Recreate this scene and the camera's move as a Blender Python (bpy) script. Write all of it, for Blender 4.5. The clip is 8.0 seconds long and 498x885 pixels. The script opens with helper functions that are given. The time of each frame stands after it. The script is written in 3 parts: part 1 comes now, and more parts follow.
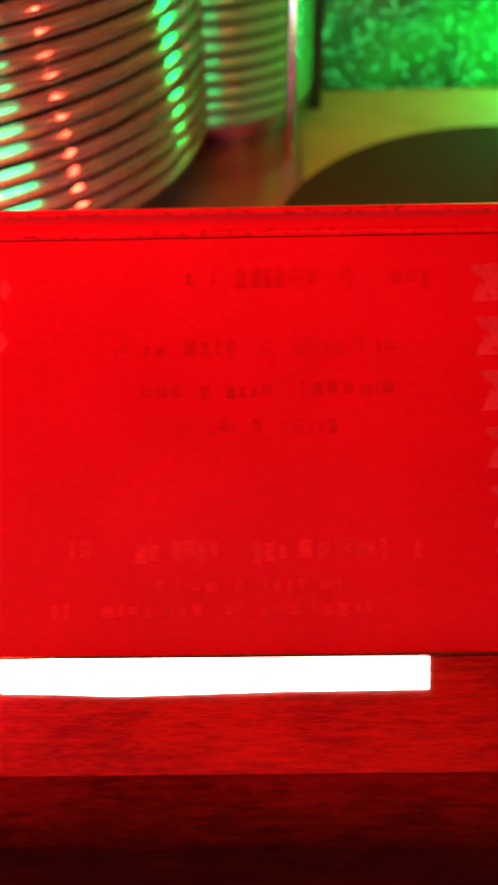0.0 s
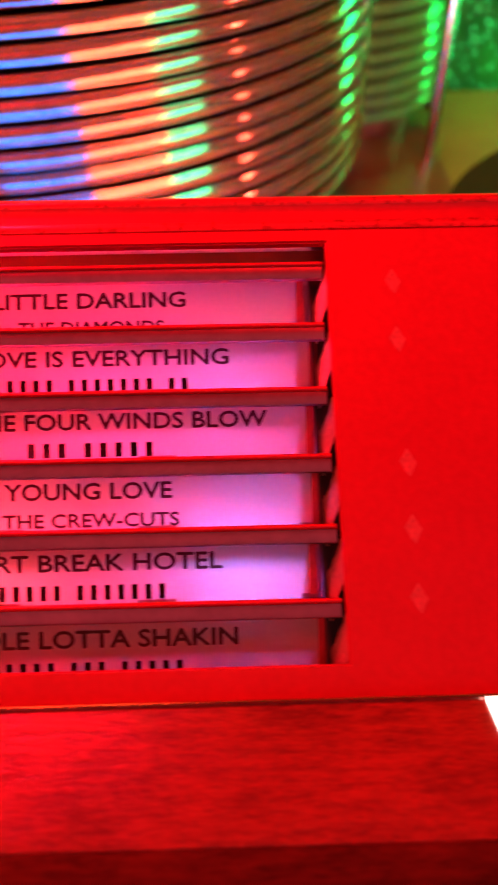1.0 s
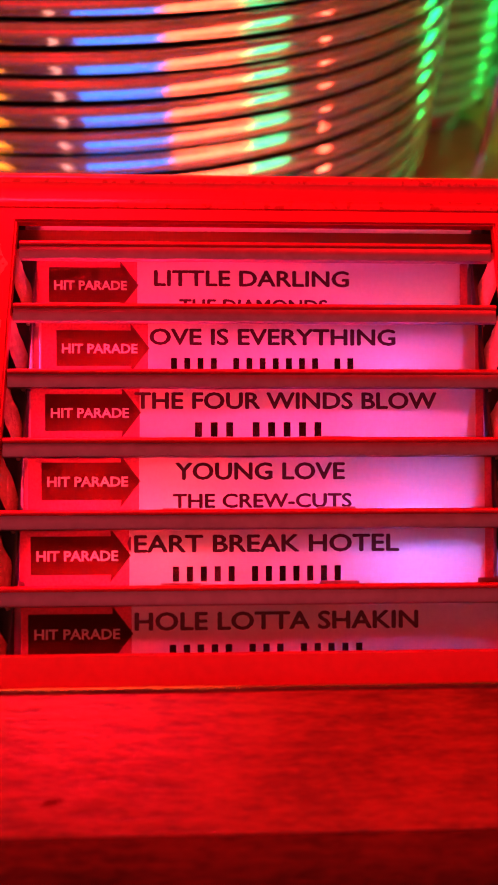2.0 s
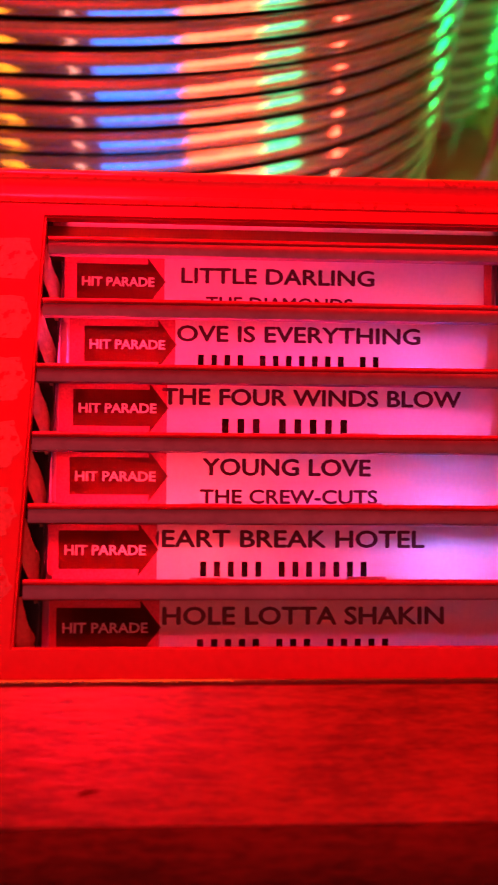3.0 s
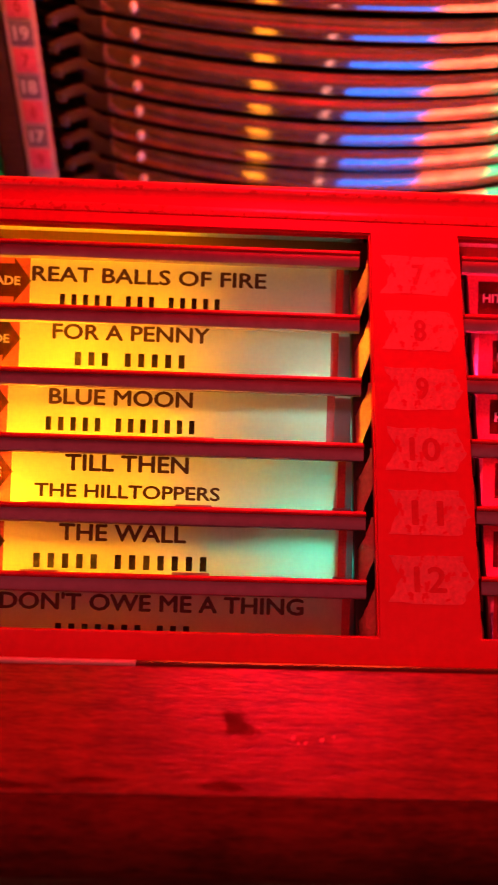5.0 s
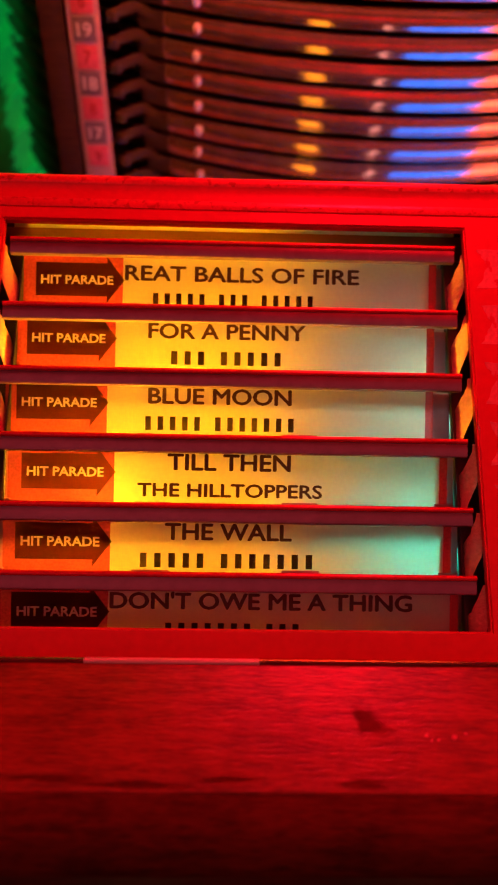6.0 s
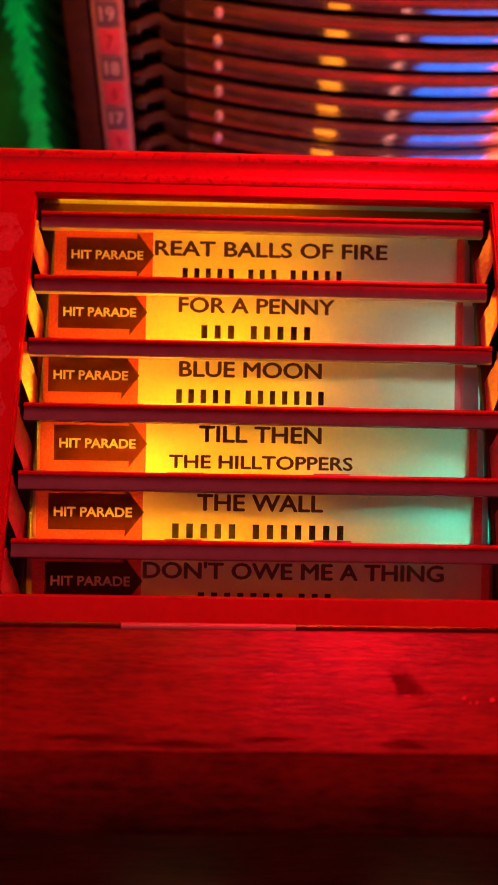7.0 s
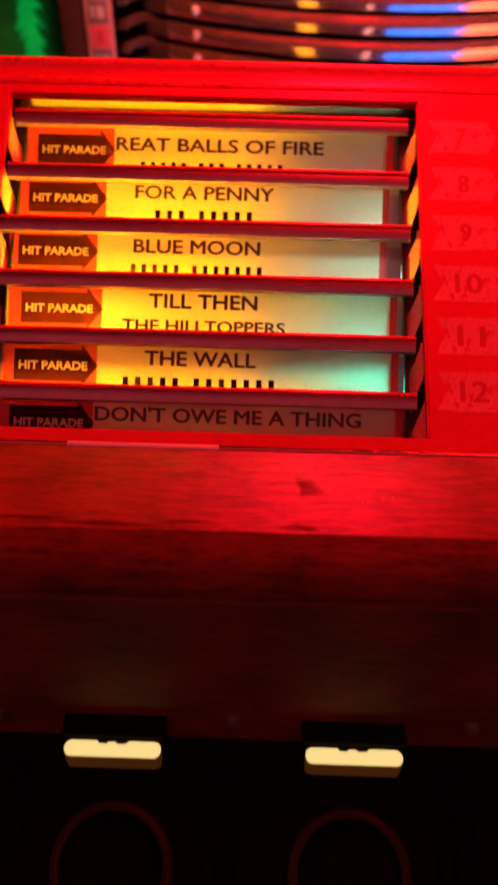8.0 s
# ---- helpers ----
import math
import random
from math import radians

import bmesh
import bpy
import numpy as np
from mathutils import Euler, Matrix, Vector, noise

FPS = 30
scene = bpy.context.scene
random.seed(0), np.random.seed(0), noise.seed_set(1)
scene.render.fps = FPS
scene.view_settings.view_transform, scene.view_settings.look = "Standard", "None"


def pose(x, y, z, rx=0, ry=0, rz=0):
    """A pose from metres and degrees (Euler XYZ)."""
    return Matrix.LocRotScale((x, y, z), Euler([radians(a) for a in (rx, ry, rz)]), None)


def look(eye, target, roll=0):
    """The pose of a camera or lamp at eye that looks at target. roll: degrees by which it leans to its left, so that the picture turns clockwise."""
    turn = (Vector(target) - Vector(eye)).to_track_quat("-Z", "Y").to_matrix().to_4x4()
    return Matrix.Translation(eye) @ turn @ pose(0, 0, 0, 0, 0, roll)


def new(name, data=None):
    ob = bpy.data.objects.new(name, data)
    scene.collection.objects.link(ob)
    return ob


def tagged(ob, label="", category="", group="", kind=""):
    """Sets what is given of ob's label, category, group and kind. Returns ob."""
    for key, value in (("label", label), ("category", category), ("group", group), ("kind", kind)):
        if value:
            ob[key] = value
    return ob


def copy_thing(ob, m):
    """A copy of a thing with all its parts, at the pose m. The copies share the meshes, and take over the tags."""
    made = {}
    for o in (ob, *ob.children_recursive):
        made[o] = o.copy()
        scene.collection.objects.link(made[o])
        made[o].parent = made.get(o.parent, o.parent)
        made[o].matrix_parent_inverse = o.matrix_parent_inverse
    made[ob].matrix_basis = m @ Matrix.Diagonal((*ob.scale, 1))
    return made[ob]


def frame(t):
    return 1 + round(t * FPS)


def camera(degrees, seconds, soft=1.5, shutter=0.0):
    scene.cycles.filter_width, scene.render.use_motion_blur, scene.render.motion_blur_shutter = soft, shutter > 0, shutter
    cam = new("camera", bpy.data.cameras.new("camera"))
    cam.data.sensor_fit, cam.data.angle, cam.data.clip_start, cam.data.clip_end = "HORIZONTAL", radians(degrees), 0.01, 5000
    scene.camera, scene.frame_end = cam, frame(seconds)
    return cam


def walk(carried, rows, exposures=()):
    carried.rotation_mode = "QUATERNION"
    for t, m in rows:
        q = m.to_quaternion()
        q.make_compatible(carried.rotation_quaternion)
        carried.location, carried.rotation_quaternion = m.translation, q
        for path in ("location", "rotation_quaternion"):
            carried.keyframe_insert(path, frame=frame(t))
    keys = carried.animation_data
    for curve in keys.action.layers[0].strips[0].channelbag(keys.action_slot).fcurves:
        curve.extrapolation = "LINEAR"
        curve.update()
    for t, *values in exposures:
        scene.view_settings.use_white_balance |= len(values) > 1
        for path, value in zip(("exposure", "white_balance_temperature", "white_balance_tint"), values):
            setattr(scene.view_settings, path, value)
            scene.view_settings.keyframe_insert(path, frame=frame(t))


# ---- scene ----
MM = 0.001
TOP = 1.0                                   # height of the title panel's window sill over the floor
PANEL = pose(0, 0, TOP, -60, 0, 0)          # x along the panel, y into it, z up its slope
ROOM = pose(0, 0, TOP)                      # the same origin, level
FRONT = pose(0, 0, TOP, -15, 0, 0)          # the ledge and the keys under it lean forward a little

cam = camera(36.29, 8.0, soft=1.6, shutter=0.3)
cam.data.dof.use_dof, cam.data.dof.focus_distance, cam.data.dof.aperture_fstop = True, 0.125, 24.0
PATH = [  # seconds; place before the panel in mm; yaw, pitch, lean in degrees
    (0, 147.48, -130.49, -3.42, 0.56, 14.92, -0.70),
    (0.5, 107.12, -123.25, -3.42, -0.49, 15.33, -1.16),
    (1, 73.30, -116.90, 1.20, -0.97, 15.63, -1.54),
    (1.5, 49.24, -113.16, 0.40, -1.51, 15.39, -0.90),
    (2.8, 39.18, -115.31, -2.00, -2.97, 15.56, -0.59),
    (3, 36.85, -113.97, -2.00, -2.83, 15.82, -0.26),
    (3.5, 17.89, -114.77, 0.51, -2.90, 15.80, 0.38),
    (4, -4.17, -117.16, -1.22, -1.85, 16.26, 0.87),
    (4.5, -22.73, -118.57, -3.41, -2.10, 16.05, 1.40),
    (5, -31.58, -120.23, -4.16, -1.50, 15.86, 1.36),
    (5.2, -34.95, -120.09, -3.16, -1.32, 15.81, 1.01),
    (6.3, -51.58, -120.05, -3.67, -1.36, 15.09, 0.63),
    (6.5, -52.54, -119.85, -5.54, -1.43, 15.35, 0.66),
    (7, -53.22, -119.21, -8.52, -1.13, 15.37, 0.69),
    (7.5, -46.66, -120.06, -17.89, -0.91, 15.56, 1.01),
    (8, -37.79, -127.60, -38.62, 0.60, 15.95, 1.85),
]


def panel_view(x, y, z, yaw, pitch, lean):
    turn = Matrix.Rotation(radians(yaw), 4, "Z") @ Matrix.Rotation(radians(90 + pitch), 4, "X") @ Matrix.Rotation(radians(lean), 4, "Z")
    return PANEL @ Matrix.Translation(Vector((x, y, z)) * MM) @ turn


walk(cam, [(t, panel_view(*row)) for t, *row in PATH], [(0, 0.5), (1.0, 0.38), (3.5, 0.28), (4.5, 0.05), (5.2, -0.2), (6.3, -0.5), (7.2, -0.5), (8, -0.05)])


# ---- world, lights ----
world = bpy.data.worlds.new("dim_room")
scene.world = world
world.use_nodes = True
world.node_tree.nodes["Background"].inputs[0].default_value = (0.35, 0.02, 0.03, 1)
world.node_tree.nodes["Background"].inputs[1].default_value = 0.02


def lamp(name, kind, m, energy, colour, size=0.1, size_y=None):
    data = bpy.data.lights.new(name, kind)
    data.energy, data.color = energy, colour
    if kind == "AREA":
        data.shape, data.size, data.size_y = "RECTANGLE", size, size_y or size
    else:
        data.shadow_soft_size = size
    ob = new(name, data)
    ob.matrix_world = m
    return ob


def mm(x, y, z):
    return Vector((x * MM, y * MM, TOP + z * MM))


# unseen source overhead for the red light on panel and ledge
lamp("red_overhead_light", "AREA", look((0.10, 0.09, TOP + 0.49), (0.06, 0.0, TOP)), 1.38, (1.0, 0.005, 0.006), 0.5, 0.12)
# red lamp under the cabinet's arch, over the panel
lamp("arch_light", "AREA", look((-0.010, 0.105, TOP + 0.145), (-0.016, -0.022, TOP)), 0.38, (1.0, 0.004, 0.022), 0.04, 0.025)
# unseen broad pinkish fill, standing in for the room's light in front
lamp("room_light", "AREA", look((-0.2, -1.1, TOP + 1.0), (0, 0, TOP)), 8.0, (0.90, 0.11, 0.12), 2.4, 1.6)
# warm lamp that lights the record mechanism from under the arch
lamp("mechanism_light", "AREA", look((0.0, 0.085, TOP + 0.17), (0.0, 0.30, TOP + 0.17)), 0.95, (1.0, 0.28, 0.06), 0.25, 0.05)
# bulbs behind the title strips
def bulb(x, y, z, energy, colour, size=0.005):
    lamp("title_bulb", "POINT", PANEL @ pose(x * MM, y * MM, z * MM), energy, colour, size)


bulb(-68, 12.5, 21, 1.159, (1.0, 0.43, 0.010))
bulb(-59, 17, 45, 0.4392, (1.0, 0.41, 0.002))
bulb(-17, 15, 16, 0.02562, (0.02, 1.0, 0.72))
bulb(-15, 17, 42, 0.02196, (0.45, 1.0, 0.75))
bulb(22, 17, 20, 0.8296, (1.0, 0.01, 0.05))
bulb(23, 17, 48, 0.366, (1.0, 0.01, 0.07))
bulb(35, 15.5, 18, 0.0183, (1.0, 0.10, 0.16))
bulb(74, 16, 17, 0.03538, (0.14, 0.20, 1.0))
bulb(72, 17, 46, 0.01586, (0.35, 0.16, 1.0))
bulb(52, 18, 45, 0.0244, (1.0, 0.04, 0.34))


# ---- materials ----
def nodes_of(name):
    m = bpy.data.materials.new(name)
    m.use_nodes = True
    n = m.node_tree.nodes
    return m, n, m.node_tree.links, n["Principled BSDF"]


def plain(name, colour, rough=0.5, metal=0.0, scale=900, vary=0.25, bump=0.15, coat=0.0, flecks=None):
    """A surface with fine grain and broad stains."""
    m, n, l, b = nodes_of(name)
    co = n.new("ShaderNodeTexCoord")
    fine, broad = n.new("ShaderNodeTexNoise"), n.new("ShaderNodeTexNoise")
    fine.inputs["Scale"].default_value, broad.inputs["Scale"].default_value = scale, scale / 14
    fine.inputs["Detail"].default_value = broad.inputs["Detail"].default_value = 5
    add = n.new("ShaderNodeMath")
    add.operation = "ADD"
    ramp = n.new("ShaderNodeMapRange")
    ramp.inputs[1].default_value, ramp.inputs[2].default_value = 0.6, 1.4
    mix = n.new("ShaderNodeMix")
    mix.data_type = "RGBA"
    mix.inputs["A"].default_value = [c * (1 - vary) for c in colour] + [1]
    mix.inputs["B"].default_value = [min(1, c * (1 + vary)) for c in colour] + [1]
    bm_ = n.new("ShaderNodeBump")
    bm_.inputs["Strength"].default_value, bm_.inputs["Distance"].default_value = bump, 0.0004
    for t in (fine, broad):
        l.new(co.outputs["Object"], t.inputs["Vector"])
    l.new(fine.outputs["Fac"], add.inputs[0])
    l.new(broad.outputs["Fac"], add.inputs[1])
    l.new(add.outputs[0], ramp.inputs[0])
    l.new(ramp.outputs[0], mix.inputs["Factor"])
    if flecks:
        chip, edge, over = n.new("ShaderNodeTexNoise"), n.new("ShaderNodeMapRange"), n.new("ShaderNodeMix")
        chip.inputs["Scale"].default_value, chip.inputs["Detail"].default_value = scale * 0.45, 8
        edge.inputs[1].default_value, edge.inputs[2].default_value = 0.56, 0.62
        over.data_type = "RGBA"
        over.inputs["B"].default_value = (*flecks, 1)
        l.new(co.outputs["Object"], chip.inputs["Vector"])
        l.new(chip.outputs["Fac"], edge.inputs[0])
        l.new(edge.outputs[0], over.inputs["Factor"])
        l.new(mix.outputs["Result"], over.inputs["A"])
        l.new(over.outputs["Result"], b.inputs["Base Color"])
    else:
        l.new(mix.outputs["Result"], b.inputs["Base Color"])
    l.new(fine.outputs["Fac"], bm_.inputs["Height"])
    l.new(bm_.outputs[0], b.inputs["Normal"])
    b.inputs["Roughness"].default_value, b.inputs["Metallic"].default_value = rough, metal
    b.inputs["Coat Weight"].default_value = coat
    b.inputs["Coat Roughness"].default_value = 0.15
    return m


def glow(name, colour, strength):
    m, n, l, b = nodes_of(name)
    b.inputs["Base Color"].default_value = (*[min(0.8, c) for c in colour], 1)
    b.inputs["Emission Color"].default_value = (*colour, 1)
    b.inputs["Emission Strength"].default_value = strength
    b.inputs["Roughness"].default_value = 0.3
    return m


def paper(name, colour, through_=0.6):
    """Thin card that lets light through."""
    m, n, l, b = nodes_of(name)
    n.remove(b)
    co, tex = n.new("ShaderNodeTexCoord"), n.new("ShaderNodeTexNoise")
    tex.inputs["Scale"].default_value, tex.inputs["Detail"].default_value = 1500, 4
    mix = n.new("ShaderNodeMix")
    mix.data_type = "RGBA"
    mix.inputs["A"].default_value = [c * 0.85 for c in colour] + [1]
    mix.inputs["B"].default_value = [*colour, 1]
    dif, tra, sh = n.new("ShaderNodeBsdfDiffuse"), n.new("ShaderNodeBsdfTranslucent"), n.new("ShaderNodeMixShader")
    glo, sh2 = n.new("ShaderNodeBsdfGlossy"), n.new("ShaderNodeMixShader")
    glo.inputs["Roughness"].default_value = 0.35
    l.new(co.outputs["Object"], tex.inputs["Vector"])
    l.new(tex.outputs["Fac"], mix.inputs["Factor"])
    for s in (dif, tra):
        l.new(mix.outputs["Result"], s.inputs["Color"])
    sh.inputs[0].default_value = through_
    sh2.inputs[0].default_value = 0.03
    l.new(dif.outputs[0], sh.inputs[1])
    l.new(tra.outputs[0], sh.inputs[2])
    l.new(sh.outputs[0], sh2.inputs[1])
    l.new(glo.outputs[0], sh2.inputs[2])
    l.new(sh2.outputs[0], n["Material Output"].inputs["Surface"])
    return m


def film(name, tint, body, cover):
    """Printed ink: a clear tinted layer over the card."""
    m, n, l, b = nodes_of(name)
    n.remove(b)
    tra, dif, sh = n.new("ShaderNodeBsdfTransparent"), n.new("ShaderNodeBsdfDiffuse"), n.new("ShaderNodeMixShader")
    tra.inputs[0].default_value, dif.inputs[0].default_value = (*tint, 1), (*body, 1)
    co, tex, r = n.new("ShaderNodeTexCoord"), n.new("ShaderNodeTexNoise"), n.new("ShaderNodeMapRange")
    tex.inputs["Scale"].default_value, tex.inputs["Detail"].default_value = 2200, 3
    r.inputs[1].default_value, r.inputs[2].default_value = 0.35, 0.65
    r.inputs[3].default_value, r.inputs[4].default_value = cover * 0.85, min(1, cover * 1.15)
    l.new(co.outputs["Object"], tex.inputs["Vector"])
    l.new(tex.outputs["Fac"], r.inputs[0])
    l.new(r.outputs[0], sh.inputs[0])
    l.new(tra.outputs[0], sh.inputs[1])
    l.new(dif.outputs[0], sh.inputs[2])
    l.new(sh.outputs[0], n["Material Output"].inputs["Surface"])
    return m


def glitter(name, dark, light, strength):
    """Plastic with coarse glitter; the light on it is put in as emission."""
    m, n, l, b = nodes_of(name)
    co, vor, tex = n.new("ShaderNodeTexCoord"), n.new("ShaderNodeTexVoronoi"), n.new("ShaderNodeTexNoise")
    vor.inputs["Scale"].default_value, tex.inputs["Scale"].default_value, tex.inputs["Detail"].default_value = 120, 28, 6
    r1, r2, add, mix = n.new("ShaderNodeMapRange"), n.new("ShaderNodeMapRange"), n.new("ShaderNodeMath"), n.new("ShaderNodeMix")
    r1.inputs[1].default_value, r1.inputs[2].default_value, r1.inputs[3].default_value, r1.inputs[4].default_value = 0.0, 0.35, 0.9, 0.0
    r2.inputs[1].default_value, r2.inputs[2].default_value, r2.inputs[4].default_value = 0.35, 0.7, 0.7
    mix.data_type = "RGBA"
    mix.inputs["A"].default_value, mix.inputs["B"].default_value = (*dark, 1), (*light, 1)
    for t in (vor, tex):
        l.new(co.outputs["Object"], t.inputs["Vector"])
    l.new(vor.outputs["Distance"], r1.inputs[0])
    l.new(tex.outputs["Fac"], r2.inputs[0])
    add.operation = "MULTIPLY_ADD"
    l.new(r1.outputs[0], add.inputs[0])
    l.new(r2.outputs[0], add.inputs[1])
    l.new(r2.outputs[0], add.inputs[2])
    l.new(add.outputs[0], mix.inputs["Factor"])
    l.new(mix.outputs["Result"], b.inputs["Emission Color"])
    l.new(mix.outputs["Result"], b.inputs["Base Color"])
    b.inputs["Emission Strength"].default_value = strength
    b.inputs["Roughness"].default_value = 0.3
    return m


def wood(name, dark, light, rough=0.3, coat=0.0):
    m, n, l, b = nodes_of(name)
    co, mp = n.new("ShaderNodeTexCoord"), n.new("ShaderNodeMapping")
    mp.inputs["Scale"].default_value = (0.14, 1, 1)
    grain, pore, broad = (n.new("ShaderNodeTexNoise") for _ in range(3))
    for t, s in ((grain, 1100), (pore, 4200), (broad, 60)):
        t.inputs["Scale"].default_value, t.inputs["Detail"].default_value = s, 6
        l.new(mp.outputs[0] if t is not broad else co.outputs["Object"], t.inputs["Vector"])
    l.new(co.outputs["Object"], mp.inputs[0])
    a1, a2 = n.new("ShaderNodeMath"), n.new("ShaderNodeMath")
    a1.operation = a2.operation = "ADD"
    l.new(grain.outputs["Fac"], a1.inputs[0])
    l.new(pore.outputs["Fac"], a1.inputs[1])
    l.new(a1.outputs[0], a2.inputs[0])
    l.new(broad.outputs["Fac"], a2.inputs[1])
    r = n.new("ShaderNodeMapRange")
    r.inputs[1].default_value, r.inputs[2].default_value = 1.22, 1.80
    mix = n.new("ShaderNodeMix")
    mix.data_type = "RGBA"
    mix.inputs["A"].default_value, mix.inputs["B"].default_value = (*dark, 1), (*light, 1)
    l.new(a2.outputs[0], r.inputs[0])
    l.new(r.outputs[0], mix.inputs["Factor"])
    l.new(mix.outputs["Result"], b.inputs["Base Color"])
    bp = n.new("ShaderNodeBump")
    bp.inputs["Strength"].default_value, bp.inputs["Distance"].default_value = 0.55, 0.0002
    b.inputs["Coat Weight"].default_value, b.inputs["Coat Roughness"].default_value = coat, 0.16
    l.new(bp.outputs[0], b.inputs["Coat Normal"])
    l.new(a1.outputs[0], bp.inputs["Height"])
    l.new(bp.outputs[0], b.inputs["Normal"])
    b.inputs["Roughness"].default_value = rough
    return m


RED = plain("red_lacquer", (0.62, 0.008, 0.04), 0.36, scale=700, vary=0.12, bump=0.05)
WORN = plain("worn_red_lacquer", (0.64, 0.02, 0.05), 0.34, scale=1700, vary=0.2, bump=0.15, coat=0.5, flecks=(0.42, 0.01, 0.02))
STICKER = plain("faded_decal", (0.66, 0.19, 0.21), 0.5, scale=1300, vary=0.3, bump=0.15, flecks=(0.60, 0.02, 0.05))
PALE = plain("pale_printed_mark", (0.70, 0.15, 0.17), 0.5, scale=1300, vary=0.3)
DIGIT = plain("decal_digit", (0.48, 0.03, 0.045), 0.5, scale=1600)
FAINT = plain("faint_dark_ink", (0.52, 0.010, 0.03), 0.45, scale=1500, vary=0.4)
FAINT_LIGHT = plain("faint_pale_ink", (0.66, 0.05, 0.07), 0.45, scale=1500, vary=0.4)
CREAM = plain("rough_cream_board", (0.60, 0.38, 0.29), 0.85, scale=1400, vary=0.25, bump=0.6)
BAR = plain("plum_lacquered_metal", (0.32, 0.20, 0.27), 0.32, 0.75, scale=500, vary=0.2, bump=0.05)
LIP = plain("red_lip_highlight", (0.66, 0.02, 0.05), 0.16, 0.25, scale=1500, vary=0.25, bump=0.08)
TRIM_GLINT = plain("bright_trim_glint", (0.92, 0.88, 0.84), 0.4, 0.3, vary=0.1)
DULL = plain("dull_brass", (0.05, 0.042, 0.032), 0.55, 0.4, scale=500)
CARD = paper("white_card", (0.86, 0.84, 0.78), 0.52)
CARD_RED = film("red_print", (0.98, 0.22, 0.36), (0.88, 0.20, 0.20), 0.35)
INK = plain("black_ink", (0.05, 0.009, 0.009), 0.5, bump=0)
BARINK = film("grey_black_print", (0.30, 0.22, 0.16), (0.05, 0.02, 0.012), 0.45)
ARROW = film("black_print", (0.28, 0.19, 0.06), (0.05, 0.02, 0.012), 0.45)
WOOD = wood("varnished_wood", (0.11, 0.020, 0.010), (0.34, 0.054, 0.026), 0.30, 0.75)
# nosing: darker, duller copy of the ledge's wood, for the shade there
NOSE = wood("shaded_ledge_wood", (0.045, 0.009, 0.005), (0.15, 0.026, 0.014), 0.75)
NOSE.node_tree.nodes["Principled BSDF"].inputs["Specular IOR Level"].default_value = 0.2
# front board: mahogany in a darker tone than the ledge
WOOD_LOW = wood("dark_mahogany", (0.06, 0.014, 0.008), (0.20, 0.040, 0.022), 0.7)
SOOT = plain("soot_black_board", (0.004, 0.003, 0.003), 0.95, scale=400)
SOOT.node_tree.nodes["Principled BSDF"].inputs["Specular IOR Level"].default_value = 0.1
# hub rims: the green reflections are put into the base colour
HUB = plain("green_reflection_rim", (0.20, 0.46, 0.18), 0.2, 0.4, scale=400)
WOOD_DARK = wood("dark_wood", (0.025, 0.008, 0.006), (0.07, 0.024, 0.015), 0.6)
BOXW = plain("grey_painted_metal", (0.14, 0.13, 0.12), 0.6, scale=300)
FLAP = paper("dimming_sheet", (0.50, 0.40, 0.36), 0.85)
HEADB = paper("brown_head_board", (0.30, 0.19, 0.07), 0.7)
SLIT = paper("translucent_edge", (0.95, 0.93, 0.85), 0.92)
PLUM = paper("plum_plastic_holder", (0.42, 0.24, 0.28), 0.5)
ARM = plain("dark_bronze_arm", (0.13, 0.07, 0.05), 0.5, 0.5)
STUD = plain("pale_pink_enamel", (0.85, 0.78, 0.85), 0.2)
TRIM = plain("polished_red_trim", (0.55, 0.18, 0.16), 0.12, 0.8, vary=0.2, bump=0.1)
STAIN = film("dark_burn_and_streak", (0.97, 0.94, 0.94), (0.06, 0.012, 0.01), 0.13)
COPPER = plain("copper_tray_rim", (0.62, 0.36, 0.24), 0.10, 0.82, scale=300, vary=0.3, bump=0.05)
BLACK = plain("black_shellac", (0.03, 0.022, 0.02), 0.35, scale=800, bump=0.02)
DARK = plain("dark_metal", (0.05, 0.045, 0.045), 0.35, 0.8)
CHROME = plain("worn_chrome", (0.7, 0.7, 0.72), 0.15, 1.0, vary=0.1, bump=0.02)
OLIVE = plain("tan_painted_board", (0.38, 0.21, 0.07), 0.6, scale=60, vary=0.2)
MAROON = plain("maroon_metal", (0.30, 0.06, 0.05), 0.35, 0.4)
WALL = plain("dark_room_wall", (0.12, 0.07, 0.07), 0.8, scale=30)
ACRYLIC = glow("lit_white_acrylic", (1.0, 0.95, 0.85), 3.0)
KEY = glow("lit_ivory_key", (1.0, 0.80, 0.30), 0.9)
# same ivory, with the dimmer front side put into a darker colour
KEY_SIDE = glow("dim_ivory_key_edge", (0.26, 0.17, 0.03), 0.06)
MATT = plain("matt_black_bakelite", (0.012, 0.012, 0.012), 0.5, scale=600)
DUSTY = plain("dusty_dark_record", (0.03, 0.012, 0.006), 0.9, scale=200)
DUSTY.node_tree.nodes["Principled BSDF"].inputs["Specular IOR Level"].default_value = 0.15
GOLD_L = glow("amber_diffuser", (1.0, 0.45, 0.03), 4.0)
BLUE_L = glow("blue_diffuser", (0.0, 0.12, 1.0), 8.5)
ROSE_L = glow("red_diffuser", (1.0, 0.17, 0.11), 8.0)
TEAL_L = glow("teal_diffuser", (0.01, 1.0, 0.50), 6.0)
RED_L = glow("red_tube", (1.0, 0.10, 0.08), 110.0)
PINK_L = glow("pink_tube", (1.0, 0.55, 0.65), 3.0)
# green plastics and flakes: their light and glints are put in as emission
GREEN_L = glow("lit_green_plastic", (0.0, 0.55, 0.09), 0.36)
